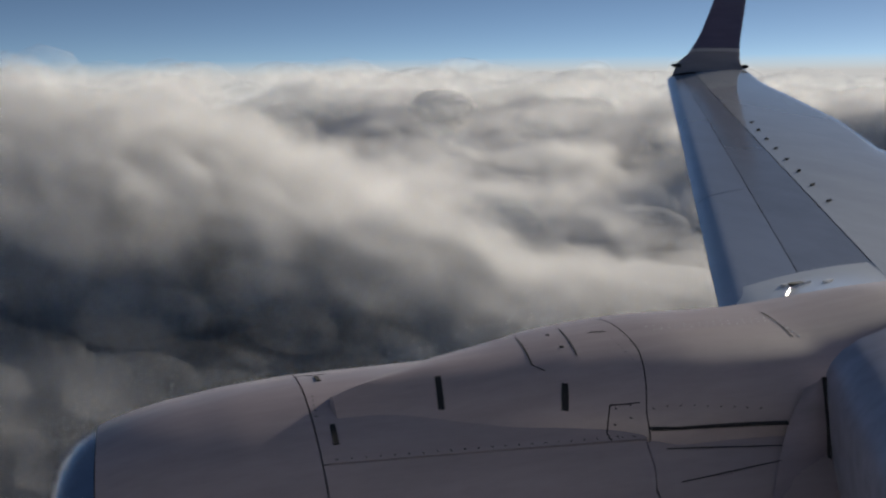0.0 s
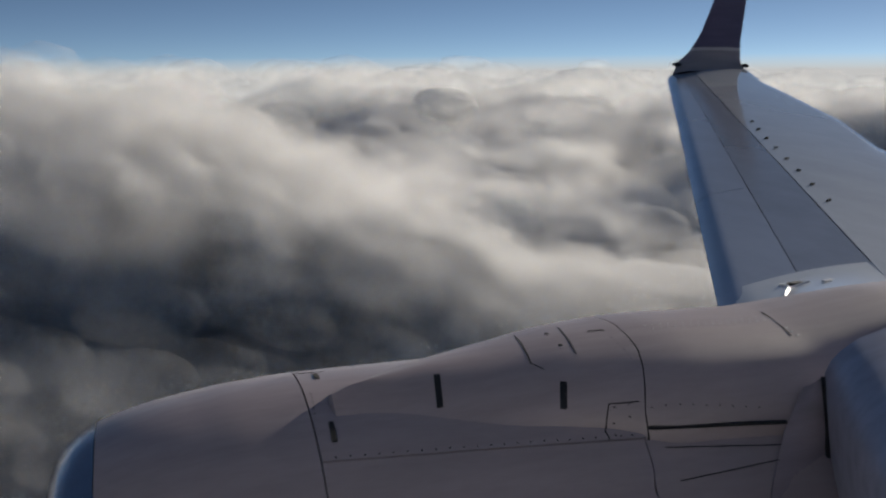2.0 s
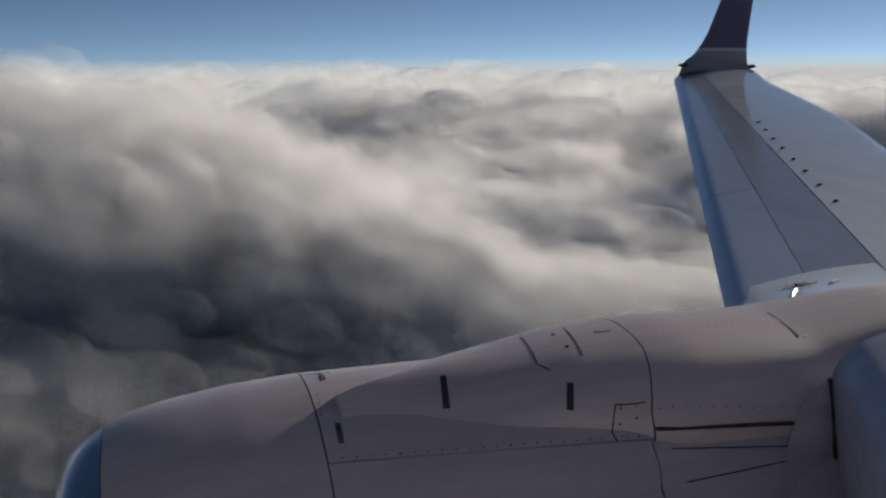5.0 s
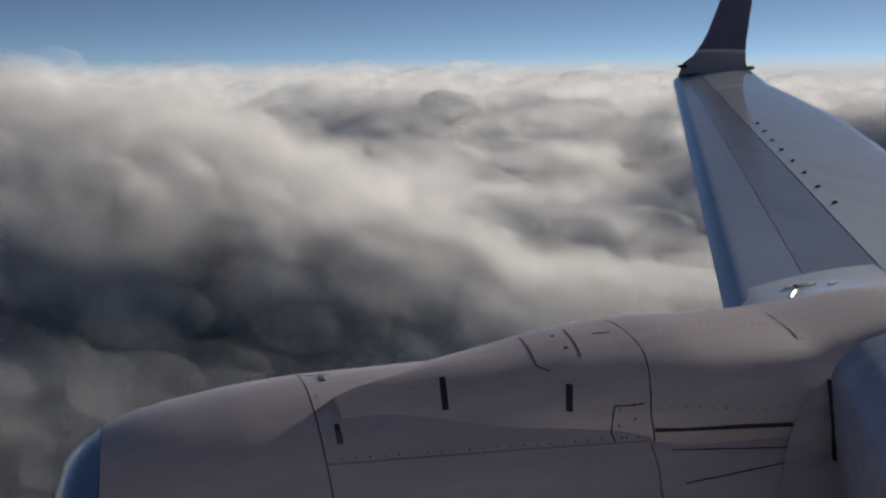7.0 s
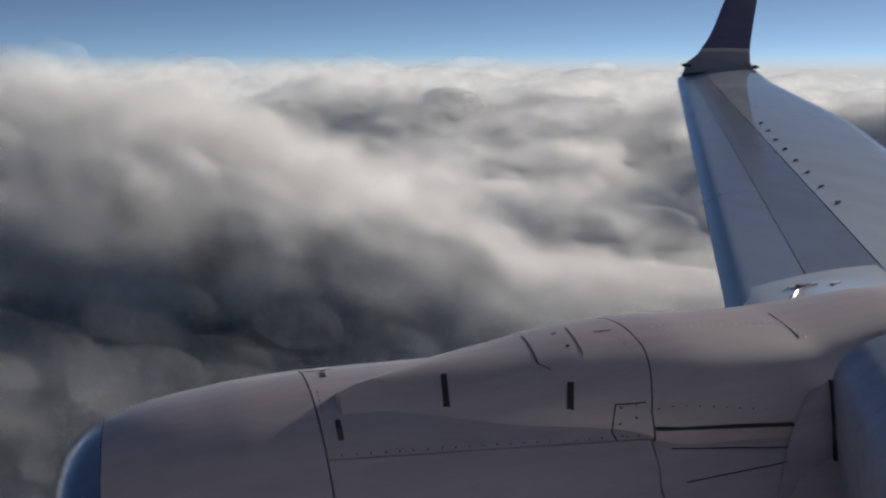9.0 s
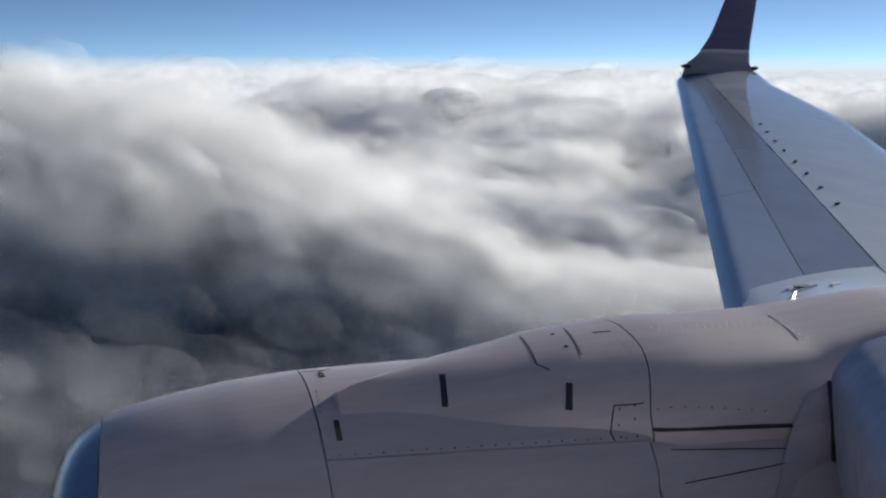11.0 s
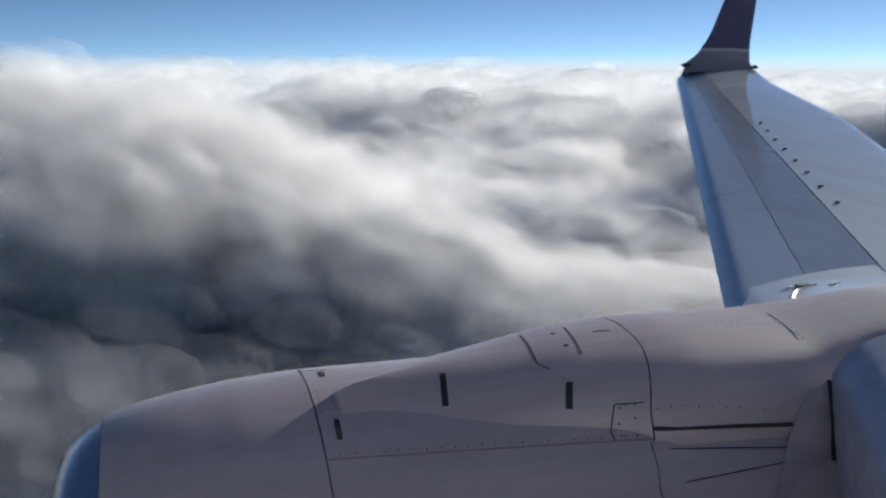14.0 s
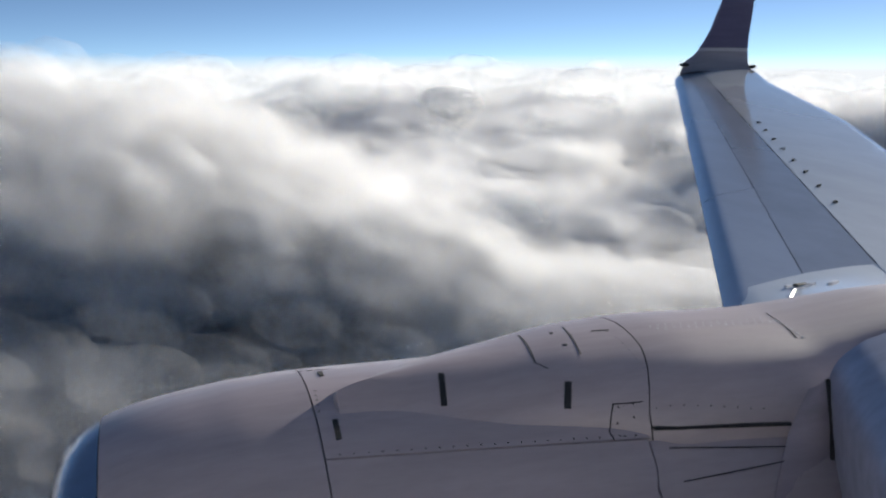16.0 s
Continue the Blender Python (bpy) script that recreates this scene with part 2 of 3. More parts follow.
# the wall of the strut, between the cowl and the wing's leading edge
WALL_FRONT = ((2.64, 4.35, 0.905), (2.575, 4.315, 0.85), (2.525, 4.295, 0.785), (2.465, 4.245, 0.722), (2.36, 4.14, 0.632), (2.29, 4.04, 0.50), (2.27, 3.98, 0.38))
WALL_BACK = ((2.70, 4.335, 0.95), (2.68, 4.29, 0.88), (2.675, 4.265, 0.80), (2.67, 4.25, 0.72), (2.665, 4.23, 0.62), (2.66, 4.20, 0.50), (2.66, 4.18, 0.36))
bm = grid_mesh([[Vector(a).lerp(Vector(b), k / 8) + Vector((0, -0.012 * math.sin(math.pi * k / 8), 0)) for k in range(9)] for a, b in zip(WALL_FRONT, WALL_BACK)])
part("strut_wall", thick(bm, 0.006), STRUT, pylon, "dull purple-grey wall of the engine strut")
part("wall_gap", thick(grid_mesh([[(x - 0.012, y - 0.012, z), (x, y - 0.016, z), (x + 0.006, y - 0.012, z)] for x, y, z in WALL_BACK]), 0.004), DARK, pylon, "dark gap beside the wing")


def strip(points, width, lift, parent, name, material, t=0.004):
    """A narrow raised strip along points (x, y) of the fairing or cowl."""
    rows = []
    for i, (x, y) in enumerate(points):
        p, nrm = on_fairing(x, y)
        a, b = points[max(0, i - 1)], points[min(len(points) - 1, i + 1)]
        along = (on_fairing(*b)[0] - on_fairing(*a)[0]).normalized()
        side = along.cross(nrm).normalized() * width / 2
        rows.append([p - side, p - side + nrm * lift, p + side + nrm * lift, p + side])
    bm = grid_mesh(rows)
    bm.faces.new([v for v in bm.verts][:4])
    bm.faces.new([v for v in bm.verts][-4:])
    bmesh.ops.recalc_face_normals(bm, faces=bm.faces)
    return part(name, bm, material, parent, smooth=False)


def line(a, b, k=10):
    return [(a[0] + (b[0] - a[0]) * i / k, a[1] + (b[1] - a[1]) * i / k) for i in range(k + 1)]


# dark vents and the panel joints of the fairing
strip(line((1.322, 4.66), (1.294, 4.533)), 0.022, 0.004, pylon, "vent", DARK)
strip(line((1.745, 4.507), (1.711, 4.432)), 0.024, 0.004, pylon, "vent", DARK)
strip(line((0.916, 4.544), (0.910, 4.454)), 0.018, 0.004, engine, "vent", DARK)
strip(line((0.938, 4.95), (0.935, 4.88)), 0.016, 0.004, engine, "vent", DARK)
strip(line((1.715, 4.90), (1.668, 4.623)), 0.006, 0.0015, pylon, "panel_joint", DARK)
strip(line((1.668, 4.623), (1.70, 4.58)), 0.004, 0.0015, pylon, "panel_joint", DARK)
strip(line((1.90, 4.90), (1.847, 4.624)), 0.005, 0.0015, pylon, "panel_joint", DARK)
strip(line((1.974, 4.792), (2.04, 4.78)), 0.008, 0.0015, pylon, "panel_joint", DARK)
strip(line((2.79, 4.83), (2.754, 4.582)), 0.004, 0.0015, pylon, "panel_joint", DARK)
# the small access panel
door_pts = ((1.874, 4.411), (1.980, 4.392))
strip(line(*door_pts), 0.005, 0.0015, pylon, "panel_joint", DARK)
strip(line((1.874, 4.411), (1.838, 4.365)), 0.005, 0.0015, pylon, "panel_joint", DARK)
strip(line((1.838, 4.365), (1.841, 4.332)), 0.005, 0.0015, pylon, "panel_joint", DARK)
# the dark lower edge of the aft fairing
bm = bmesh.new()
bmesh.ops.create_cube(bm, size=1)
seal_a, seal_b = Vector((1.99, 4.326, 0.844)), Vector((2.525, 4.292, 0.810))
bmesh.ops.transform(bm, matrix=Matrix.Translation((seal_a + seal_b) / 2) @ (seal_b - seal_a).to_track_quat("X", "Z").to_matrix().to_4x4()
                    @ Matrix.Diagonal(((seal_b - seal_a).length, 0.016, 0.010, 1)), verts=bm.verts)
part("lower_seal", bm, DARK, pylon, smooth=False)


def rivet(x, y, size, material, parent):
    p, nrm = on_fairing(x, y)
    bm = bmesh.new()
    bmesh.ops.create_uvsphere(bm, u_segments=8, v_segments=5, radius=size)
    turn = nrm.to_track_quat("Z", "Y").to_matrix().to_4x4()
    bmesh.ops.transform(bm, matrix=Matrix.Translation(p) @ turn @ Matrix.Diagonal((1, 1, 0.3, 1)), verts=bm.verts)
    return part("rivet", bm, material, parent)


# rivets of the aft fairing; their highlights are put into white paint
for k in range(17):
    rivet(2.21 + 0.034 * k, 4.765, 0.0045, WHITE, pylon)
    rivet(2.225 + 0.034 * k, 4.728, 0.0052, WHITE, pylon)
for k in range(6):
    rivet(2.765 + 0.004 * k, 4.735 - 0.030 * k, 0.0065, WHITE, pylon)
for k in range(5):
    rivet(2.03 + 0.002 * k, 4.70 - 0.05 * k, 0.005, STRUT, pylon)
for k in range(9):
    rivet(2.02 + 0.052 * k, 4.366 - 0.0044 * k, 0.0035, DARK, pylon)
for x, y in ((1.826, 4.841), (1.821, 4.701)):
    rivet(x, y, 0.010, DARK, pylon)
for x, y in ((1.89, 4.40), (1.945, 4.395), (1.875, 4.375), (1.935, 4.37), (1.87, 4.345), (1.93, 4.34)):
    rivet(x, y, 0.0045, DARK, pylon)
for k in range(22):
    x = 0.90 + 0.047 * k
    p = on_nacelle(x, seam(x) + 1.0)
    rivet(x, p[1], 0.0036, DARK, engine)
for k in range(5):
    x, y = 0.885 - 0.003 * k, 4.74 - 0.035 * k
    rivet(x, y, 0.004, DARK, engine)

# joints of the cowl behind the fan
strip(line((2.03, 4.285), (2.52, 4.262), 14), 0.004, 0.0015, engine, "panel_joint", DARK)
strip(line((2.03, 4.185), (2.48, 4.222), 14), 0.004, 0.0015, engine, "panel_joint", DARK)
strip(line((0.862, 5.0), (0.98, 4.99)), 0.005, 0.0015, engine, "panel_joint", DARK)

# ---- wing ----
TIP, ROOT = Vector((9.518, 16.9, 1.798)), Vector((3.399, 6.0, 0.737))
PLANE = Vector((0.06407, 0.06096, -0.99608))


def leading_x(y):
    return TIP.x + (ROOT.x - TIP.x) * (TIP.y - y) / (TIP.y - ROOT.y)


def plane_z(x, y):
    return TIP.z - (PLANE.x * (x - TIP.x) + PLANE.y * (y - TIP.y)) / PLANE.z


def crest(y):
    return float(np.interp(y, (6, 9.4, 11.1, 12.8, 15.1, 16.9), (2.5, 2.15, 2.13, 1.93, 1.64, 1.61)))


def chord(y):
    return float(np.interp(y, (4.9, 8.8, 9.4, 11.1, 12.8, 15.1, 16.9), (4.4, 2.5, 2.17, 2.14, 1.95, 1.67, 1.62)))


def wing_point(y, d, lift=0.0):
    """Upper skin, d metres behind the leading edge."""
    x = leading_x(y) + d
    nose = 0.06 * (1 - min(1, d / 0.16)) ** 2.0
    over = max(0, d - crest(y) * 0.97)
    z = plane_z(x, y) - nose + 0.042 * math.sin(min(1, d / crest(y)) * math.pi) - 0.28 * (math.sqrt(over * over + 0.0036) - 0.06)
    return (x, y, z + lift)


def slat_line(y):
    return 0.275 + 0.0262 * (16.9 - y)


def spar_line(y):
    return 0.52 + 0.052 * (16.9 - y)


def skin(y0, y1, d0, d1, nd=14, ny=24, lift=0.0, t=0.012):
    rows = []
    for i in range(ny + 1):
        y = y0 + (y1 - y0) * i / ny
        a, b = (d0(y) if callable(d0) else d0), (d1(y) if callable(d1) else d1)
        rows.append([wing_point(y, a + (b - a) * (k / nd) ** (1.6 if a == 0 else 1), lift) for k in range(nd + 1)])
    bm = grid_mesh(rows)
    for f in bm.faces:
        f.normal_update()
        if f.normal.z < 0:
            f.normal_flip()
    bmesh.ops.solidify(bm, geom=bm.faces[:], thickness=t)
    return bm


wing = empty("aircraft_wing", "swept airliner wing with grey upper skin and metal slats", "wing")
part("upper_skin", skin(4.9, 16.95, lambda y: spar_line(y) + 0.005, chord, 30, 40), BOX, wing, "light grey painted wing skin")
part("spar_strip", skin(5.0, 16.95, lambda y: slat_line(y) + 0.006, lambda y: spar_line(y) - 0.005, 8, 40, -0.002), MID, wing, "worn metal strip behind the slats")
for y0, y1 in ((6.03, 8.372), (8.385, 12.4), (12.412, 16.88)):
    bm = skin(y0, y1, 0.0, lambda y: slat_line(y) - 0.006, 18, 24, 0.006)
    part("slat", bm, SLAT, wing, "bare metal leading edge slat")
under = []
for i in range(25):
    y = 5.0 + 11.9 * i / 24
    c = chord(y)
    under.append([(leading_x(y) + c * s, y, wing_point(y, 0)[2] + 0.02 - 0.10 * c * math.sin(math.pi * s ** 0.55) * (1 - s * 0.6) if 0 < s < 1
                   else (wing_point(y, 0)[2] - 0.005 if s == 0 else wing_point(y, c)[2] - 0.014)) for s in (0, 0.02, 0.06, 0.15, 0.3, 0.5, 0.7, 0.85, 1)])
part("lower_skin", grid_mesh(under), BOX, wing)
part("inner_spar", skin(4.9, 16.93, 0.04, lambda y: chord(y) * 0.9, 16, 24, -0.03, 0.01), DARK, wing)

# small vortex blades on the upper skin
for y, d in ((11.296, 0.949), (10.774, 0.964), (10.236, 0.982), (9.721, 1.005), (9.182, 1.031), (8.68, 1.061), (8.156, 1.086), (7.626, 1.118)):
    p = Vector(wing_point(y, d))
    bm = bmesh.new()
    bmesh.ops.create_cube(bm, size=1)
    for v in bm.verts:
        if v.co.z > 0:
            v.co.x = v.co.x * 0.6 + 0.15
    bmesh.ops.transform(bm, matrix=Matrix.Translation(p + Vector((0, 0, 0.008))) @ pose(0, 0, 0, 0, 0, 20) @ Matrix.Diagonal((0.06, 0.016, 0.016, 1)), verts=bm.verts)
    part("vortex_blade", bm, DARK, wing, smooth=False)

# winglet: sections from its root to its tip: x of leading edge, x of trailing edge, y, z
SECTIONS = ((9.56, 11.12, 16.82, 1.80), (9.80, 11.12, 17.05, 2.04), (10.07, 11.17, 17.14, 2.19), (10.28, 11.22, 17.22, 2.40), (10.45, 11.30, 17.30, 2.60),
            (10.78, 11.47, 17.45, 3.17), (11.18, 11.72, 17.63, 3.80), (11.52, 11.95, 17.80, 4.38))


def winglet_rows(sections, normals, k=14):
    rows = []
    for (x0, x1, y, z), nrm in zip(sections, normals):
        c = x1 - x0
        loop = []
        for s in range(k * 2):
            a = math.pi * 2 * s / (k * 2)
            u = (1 - math.cos(a)) / 2
            h = 0.055 * c * math.sin(a) * (1.3 - 0.9 * u)
            loop.append(Vector((x0 + c * u, y, z)) + nrm * h)
        rows.append(loop)
    return rows


def lerp_section(a, b, s):
    return tuple(p + (q - p) * s for p, q in zip(a, b))


LOW, HIGH = lerp_section(SECTIONS[2], SECTIONS[3], 0.15), lerp_section(SECTIONS[2], SECTIONS[3], 0.42)
NORMALS = [Vector((0, -0.35, 0.94)), Vector((0, -0.7, 0.7)), Vector((0, -0.86, 0.5))] + [Vector((0, -0.96, 0.27))] * 9
part("winglet_root", grid_mesh(winglet_rows([*SECTIONS[:3], LOW], NORMALS), True), BAND, wing, "grey curved foot of the winglet")
part("winglet_stripe", grid_mesh(winglet_rows([LOW, HIGH], NORMALS[3:]), True), STRIPE, wing, "pale stripe across the winglet")
bm = grid_mesh(winglet_rows([HIGH, *SECTIONS[3:]], NORMALS[3:]), True)
bm.faces.new([v for v in bm.verts][-28:])
part("winglet", bm, NAVY, wing, "dark navy upswept winglet")
for x, y, z, sx in ((9.72, 16.93, 1.99, 0.20), (11.16, 16.95, 1.95, 0.16)):
    bm = bmesh.new()
    bmesh.ops.create_uvsphere(bm, u_segments=16, v_segments=10, radius=0.5)
    bmesh.ops.transform(bm, matrix=Matrix.Translation((x, y, z)) @ Matrix.Diagonal((sx, 0.09, 0.07, 1)), verts=bm.verts)
    part("position_light", bm, DARK, wing)

# inboard leading edge, between fuselage and pylon
rows = []
for i in range(13):
    y = 4.335 - 2.6 * i / 12
    s = -(4.335 - y) * 0.60
    rows.append([(2.715 + s + px, y, pz + (4.335 - y) * -0.03) for px, pz in
                 ((6.2, 0.55), (4.6, 0.85), (3.0, 1.1), (1.6, 1.20), (0.7, 1.19), (0.42, 1.155), (0.235, 1.10), (0.145, 1.08), (0.065, 1.04), (0.02, 1.0), (0.0, 0.955),
                  (0.0, 0.89), (0.012, 0.78), (0.03, 0.66), (0.07, 0.47), (0.2, 0.2), (0.7, 0.05), (1.6, 0.0), (3.0, 0.1), (4.6, 0.35), (6.2, 0.53))])
bm = grid_mesh(rows)
bm.faces.new([v for v in bm.verts][:21])
part("inboard_leading_edge", bm, INNER, wing, "rounded blue-grey inboard leading edge")

# fillet where pylon and wing meet, with the end bracket of the slat
rows = []
for i in range(17):
    a = i / 16
    y = 5.28 + 0.95 * a
    rows.append([(leading_x(y) + 0.10 + d, y, wing_point(y, 0.10 + d)[2] + (0.16 * (1 - a) ** 1.5 + 0.03) * math.sin(math.pi * min(1, d / 1.2 + 0.12)) - 0.01) for d in
                 [1.3 * k / 20 for k in range(21)]])
bm = grid_mesh(rows)
for f in bm.faces:
    f.normal_update()
    if f.normal.z < 0:
        f.normal_flip()
bmesh.ops.solidify(bm, geom=bm.faces[:], thickness=0.02)
part("pylon_fillet", bm, BOX, wing, "glossy pale fillet at the slat's inner end")


def fillet_z(x, y):
    a, d = min(1, max(0, (y - 5.28) / 0.95)), x - leading_x(y) - 0.10
    return wing_point(y, 0.10 + d)[2] + (0.16 * (1 - a) ** 1.5 + 0.03) * math.sin(math.pi * min(1, d / 1.2 + 0.12)) - 0.01


def small_block(name, at, size, turn, material, label):
    bm = bmesh.new()
    bmesh.ops.create_cube(bm, size=1)
    bmesh.ops.bevel(bm, geom=bm.edges[:], offset=0.15, segments=2, affect="EDGES")
    z = fillet_z(*at) + size[2] / 2 - 0.004
    bmesh.ops.transform(bm, matrix=pose(at[0], at[1], z, 0, 0, turn) @ Matrix.Diagonal((*size, 1)), verts=bm.verts)
    return part(name, bm, material, wing, label)


small_block("slat_bracket", (3.835, 6.05), (0.04, 0.03, 0.016), 20, WHITE, "bright metal slat bracket")
small_block("bracket_slot", (3.90, 6.02), (0.10, 0.05, 0.014), 10, DARK, "dark slot behind the bracket")
small_block("latch", (4.05, 5.94), (0.10, 0.03, 0.014), 25, WHITE, "small white latch")
# the fillet's curved highlight, modelled as a thin white ridge
lip = [(3.67, 5.815), (3.73, 5.88), (3.79, 5.935), (3.86, 5.965), (3.96, 5.985)]
part("highlight_lip", grid_mesh([[(x + 0.012 * math.cos(a), y, fillet_z(x, y) + 0.012 * math.sin(a)) for a in [math.pi * 2 * k / 8 for k in range(8)]]
                            for x, y in lip], True), WHITE, wing, "thin white ridge standing for the highlight along the fillet")

# ---- fuselage with the window that the view goes through ----
fuselage = empty("fuselage", "white airliner fuselage side with an oval cabin window", "fuselage", "structure")
FY, FR, FZ = -0.17, 1.88, 1.75
WX, WZ = 0.41, 2.07            # the window's middle


def hull(rad, name, material):
    bm = bmesh.new()
    xs = [-9, -5, -2.5, -1.2, -0.5] + [WX - 0.16 + 0.32 * k / 16 for k in range(17)] + [1.2, 2.2, 4, 7, 11]
    angles = [-100, -75, -50, -25] + [math.degrees(math.asin((WZ - 0.22 + 0.44 * k / 20 - FZ) / rad)) for k in range(21)] + [30, 50, 75, 100, 130]
    grid = [[bm.verts.new((x, FY + rad * math.cos(radians(a)), FZ + rad * math.sin(radians(a)))) for a in angles] for x in xs]
    for i in range(len(xs) - 1):
        for k in range(len(angles) - 1):
            mx, mz = (xs[i] + xs[i + 1]) / 2, FZ + rad * math.sin(radians((angles[k] + angles[k + 1]) / 2))
            if abs((mx - WX) / 0.15) ** 3.2 + abs((mz - WZ) / 0.21) ** 3.2 < 1:
                continue
            bm.faces.new((grid[i][k], grid[i + 1][k], grid[i + 1][k + 1], grid[i][k + 1]))
    return part(name, bm, material, fuselage)


hull(1.88, "skin", WHITE)
hull(1.80, "cabin_lining", LINING)

# ---- clouds ----
BALL = {}


def ball(level):
    if level not in BALL:
        bm = bmesh.new()
        bmesh.ops.create_icosphere(bm, subdivisions=level, radius=1)
        bm.verts.index_update()
        BALL[level] = (np.array([v.co[:] for v in bm.verts]), np.array([[v.index for v in f.verts] for f in bm.faces]))
        bm.free()
    return BALL[level]


def toward(az, el, d):
    """A place d metres from the window, az degrees aft of outboard, el degrees up."""
    a, e = radians(az), radians(el)
    return Vector((EYE[0] + d * math.sin(a) * math.cos(e), EYE[1] + d * math.cos(a) * math.cos(e), EYE[2] + d * math.sin(e)))


def ripple(c, rs, depth, count=5, low=1.5, high=4.0):
    """A smooth uneven swelling over the directions c."""
    out = np.zeros(len(c))
    for _ in range(count):
        k = rs.normal(size=3)
        k *= rs.uniform(low, high) / np.linalg.norm(k)
        out += np.sin(c @ k + rs.uniform(0, 6.28))
    return 1 + depth * out / math.sqrt(count)


def soft_mesh(name, verts, tris, material, parent):
    me = bpy.data.meshes.new(name)
    me.vertices.add(len(verts))
    me.vertices.foreach_set("co", verts.astype(np.float32).ravel())
    me.loops.add(tris.size)
    me.loops.foreach_set("vertex_index", tris.astype(np.int32).ravel())
    me.polygons.add(len(tris))
    me.polygons.foreach_set("loop_start", np.arange(0, tris.size, 3, dtype=np.int32))
    me.polygons.foreach_set("use_smooth", np.ones(len(tris), dtype=bool))
    me.materials.append(material)
    me.update(calc_edges=True)
    me.validate()
    tagged(new(name, me), kind="stuff").parent = parent


def billow(parent, mid, rad, flat, rs, count, veil, heart, spread):
    """One rounded billow: a dense uneven heart, and round it many small thin puffs that thin out to nothing."""
    mid, squash = np.array(mid), np.array((1, 1, flat))
    if heart:
        unit, tris = ball(3)
        form = ripple(unit, rs, 0.13, 6, 1.5, 4) * ripple(unit, rs, 0.05, 8, 5, 11)
        soft_mesh("billow_heart", mid + unit * (form * rad * heart)[:, None] * squash, tris, CORE, parent)
    verts, faces, total = [], [], 0
    for k in range(count):
        small = k >= count * 0.3
        unit, tris = ball(2)
        way = rs.normal(size=3)
        way /= np.linalg.norm(way)
        out = rs.uniform(0.45, 1.0) if small else rs.uniform(0.2, 0.55)
        size = rad * spread * (rs.uniform(0.45, 1.0) * (1.5 - 0.75 * out) if small else rs.uniform(0.9, 1.4))
        form = ripple(unit, rs, 0.19, 4, 1.3, 3.0)
        verts.append(mid + (way * rad * out + unit * (form * size)[:, None] * np.array((1.15, 1.15, 0.85))) * squash)
        faces.append(tris + total)
        total += len(unit)
    soft_mesh("billow", np.concatenate(verts), np.concatenate(faces), veil, parent)


def cloud(name, puffs, label, seed, count=75, veil=VEIL, heart=0.40, spread=0.44):
    """A cloud of billows: (middle, radius, flatness) each."""
    thing = empty(name, label, "cloud", "", "clouds round the aircraft")
    rs = np.random.RandomState(seed)
    for mid, rad, flat in puffs:
        billow(thing, mid, rad, flat, rs, count, veil, heart, spread)
    return thing


rng = random.Random(11)


def bank(az0, az1, d0, d1, el0, el1, r0, r1, count, flat=0.8, slope=0.0):
    """Billows side by side; el0 to el1 is the height of their tops, which falls by slope degrees along the row."""
    out = []
    for k in range(count):
        f = (k + 0.5) / count
        az = az0 + (az1 - az0) * f + rng.uniform(-1, 1) * (az1 - az0) / count * 0.6
        d, r, fl = rng.uniform(d0, d1), rng.uniform(r0, r1), flat * rng.uniform(0.85, 1.15)
        top = toward(az, rng.uniform(el0, el1) - slope * f, d)
        out.append((top - Vector((0, 0, r * fl * 1.1)), r, fl))
    return out


cloud("cloud_bank", bank(-24, 62, 4200, 4500, -0.25, 0.35, 330, 420, 17, 0.6), "distant bank of pale cloud along the horizon", 1, 42)
cloud("cloud_bank", bank(-24, 62, 3300, 3900, -2.4, -1.4, 330, 420, 16, 0.55), "rolling white cloud deck far off", 2, 54)
cloud("cloud_bank", bank(-22, 58, 2600, 3000, -4.4, -3.0, 280, 360, 14, 0.6), "rolling grey and white cloud deck", 3)
cloud("cloud", bank(10, 46, 1900, 2300, -7.5, -5.6, 220, 290, 9, 0.65), "broken cloud deck with blue-grey hollows", 4)
cloud("cloud", bank(32, 54, 2500, 2800, -2.0, -0.2, 170, 240, 7, 0.8), "brilliant white cloud beyond the wing", 5)
cloud("cloud", bank(-13, 8, 1400, 1600, 2.4, 3.2, 170, 220, 6, 0.9, 4.0), "tall soft white cumulus with a rounded crown", 6, 70, SHEER, 0, 0.5)
cloud("cloud", bank(-13, 17, 1250, 1450, -1.0, 0.0, 165, 215, 8, 0.9, 6.0), "broad pale flank of the tall cumulus", 7, 70, SHEER, 0, 0.5)
cloud("cloud", bank(3, 26, 1150, 1300, -7.0, -6.0, 95, 130, 8, 0.8, 4.0), "soft grey lower flank of the cumulus", 8, 60, SHEER, 0, 0.5)
cloud("cloud", bank(10, 38, 1200, 1450, -11.0, -9.0, 130, 170, 9, 0.8), "soft grey billows behind the engine", 9, 70, SHEER, 0, 0.5)
cloud("cloud", bank(14, 36, 1000, 1150, -16, -14, 110, 150, 7, 0.8), "low grey billows below the wing", 10, 60, SHEER, 0, 0.5)
cloud("mist", bank(-15, 14, 1150, 1300, -7.5, -6.5, 150, 200, 7, 0.75), "thin grey mist over the town", 11, 70, MIST, 0, 0.42)
cloud("mist", bank(-16, 13, 950, 1150, -14.0, -12.5, 150, 200, 7, 0.6), "pale haze close above the roofs", 12, 70, MIST, 0, 0.42)

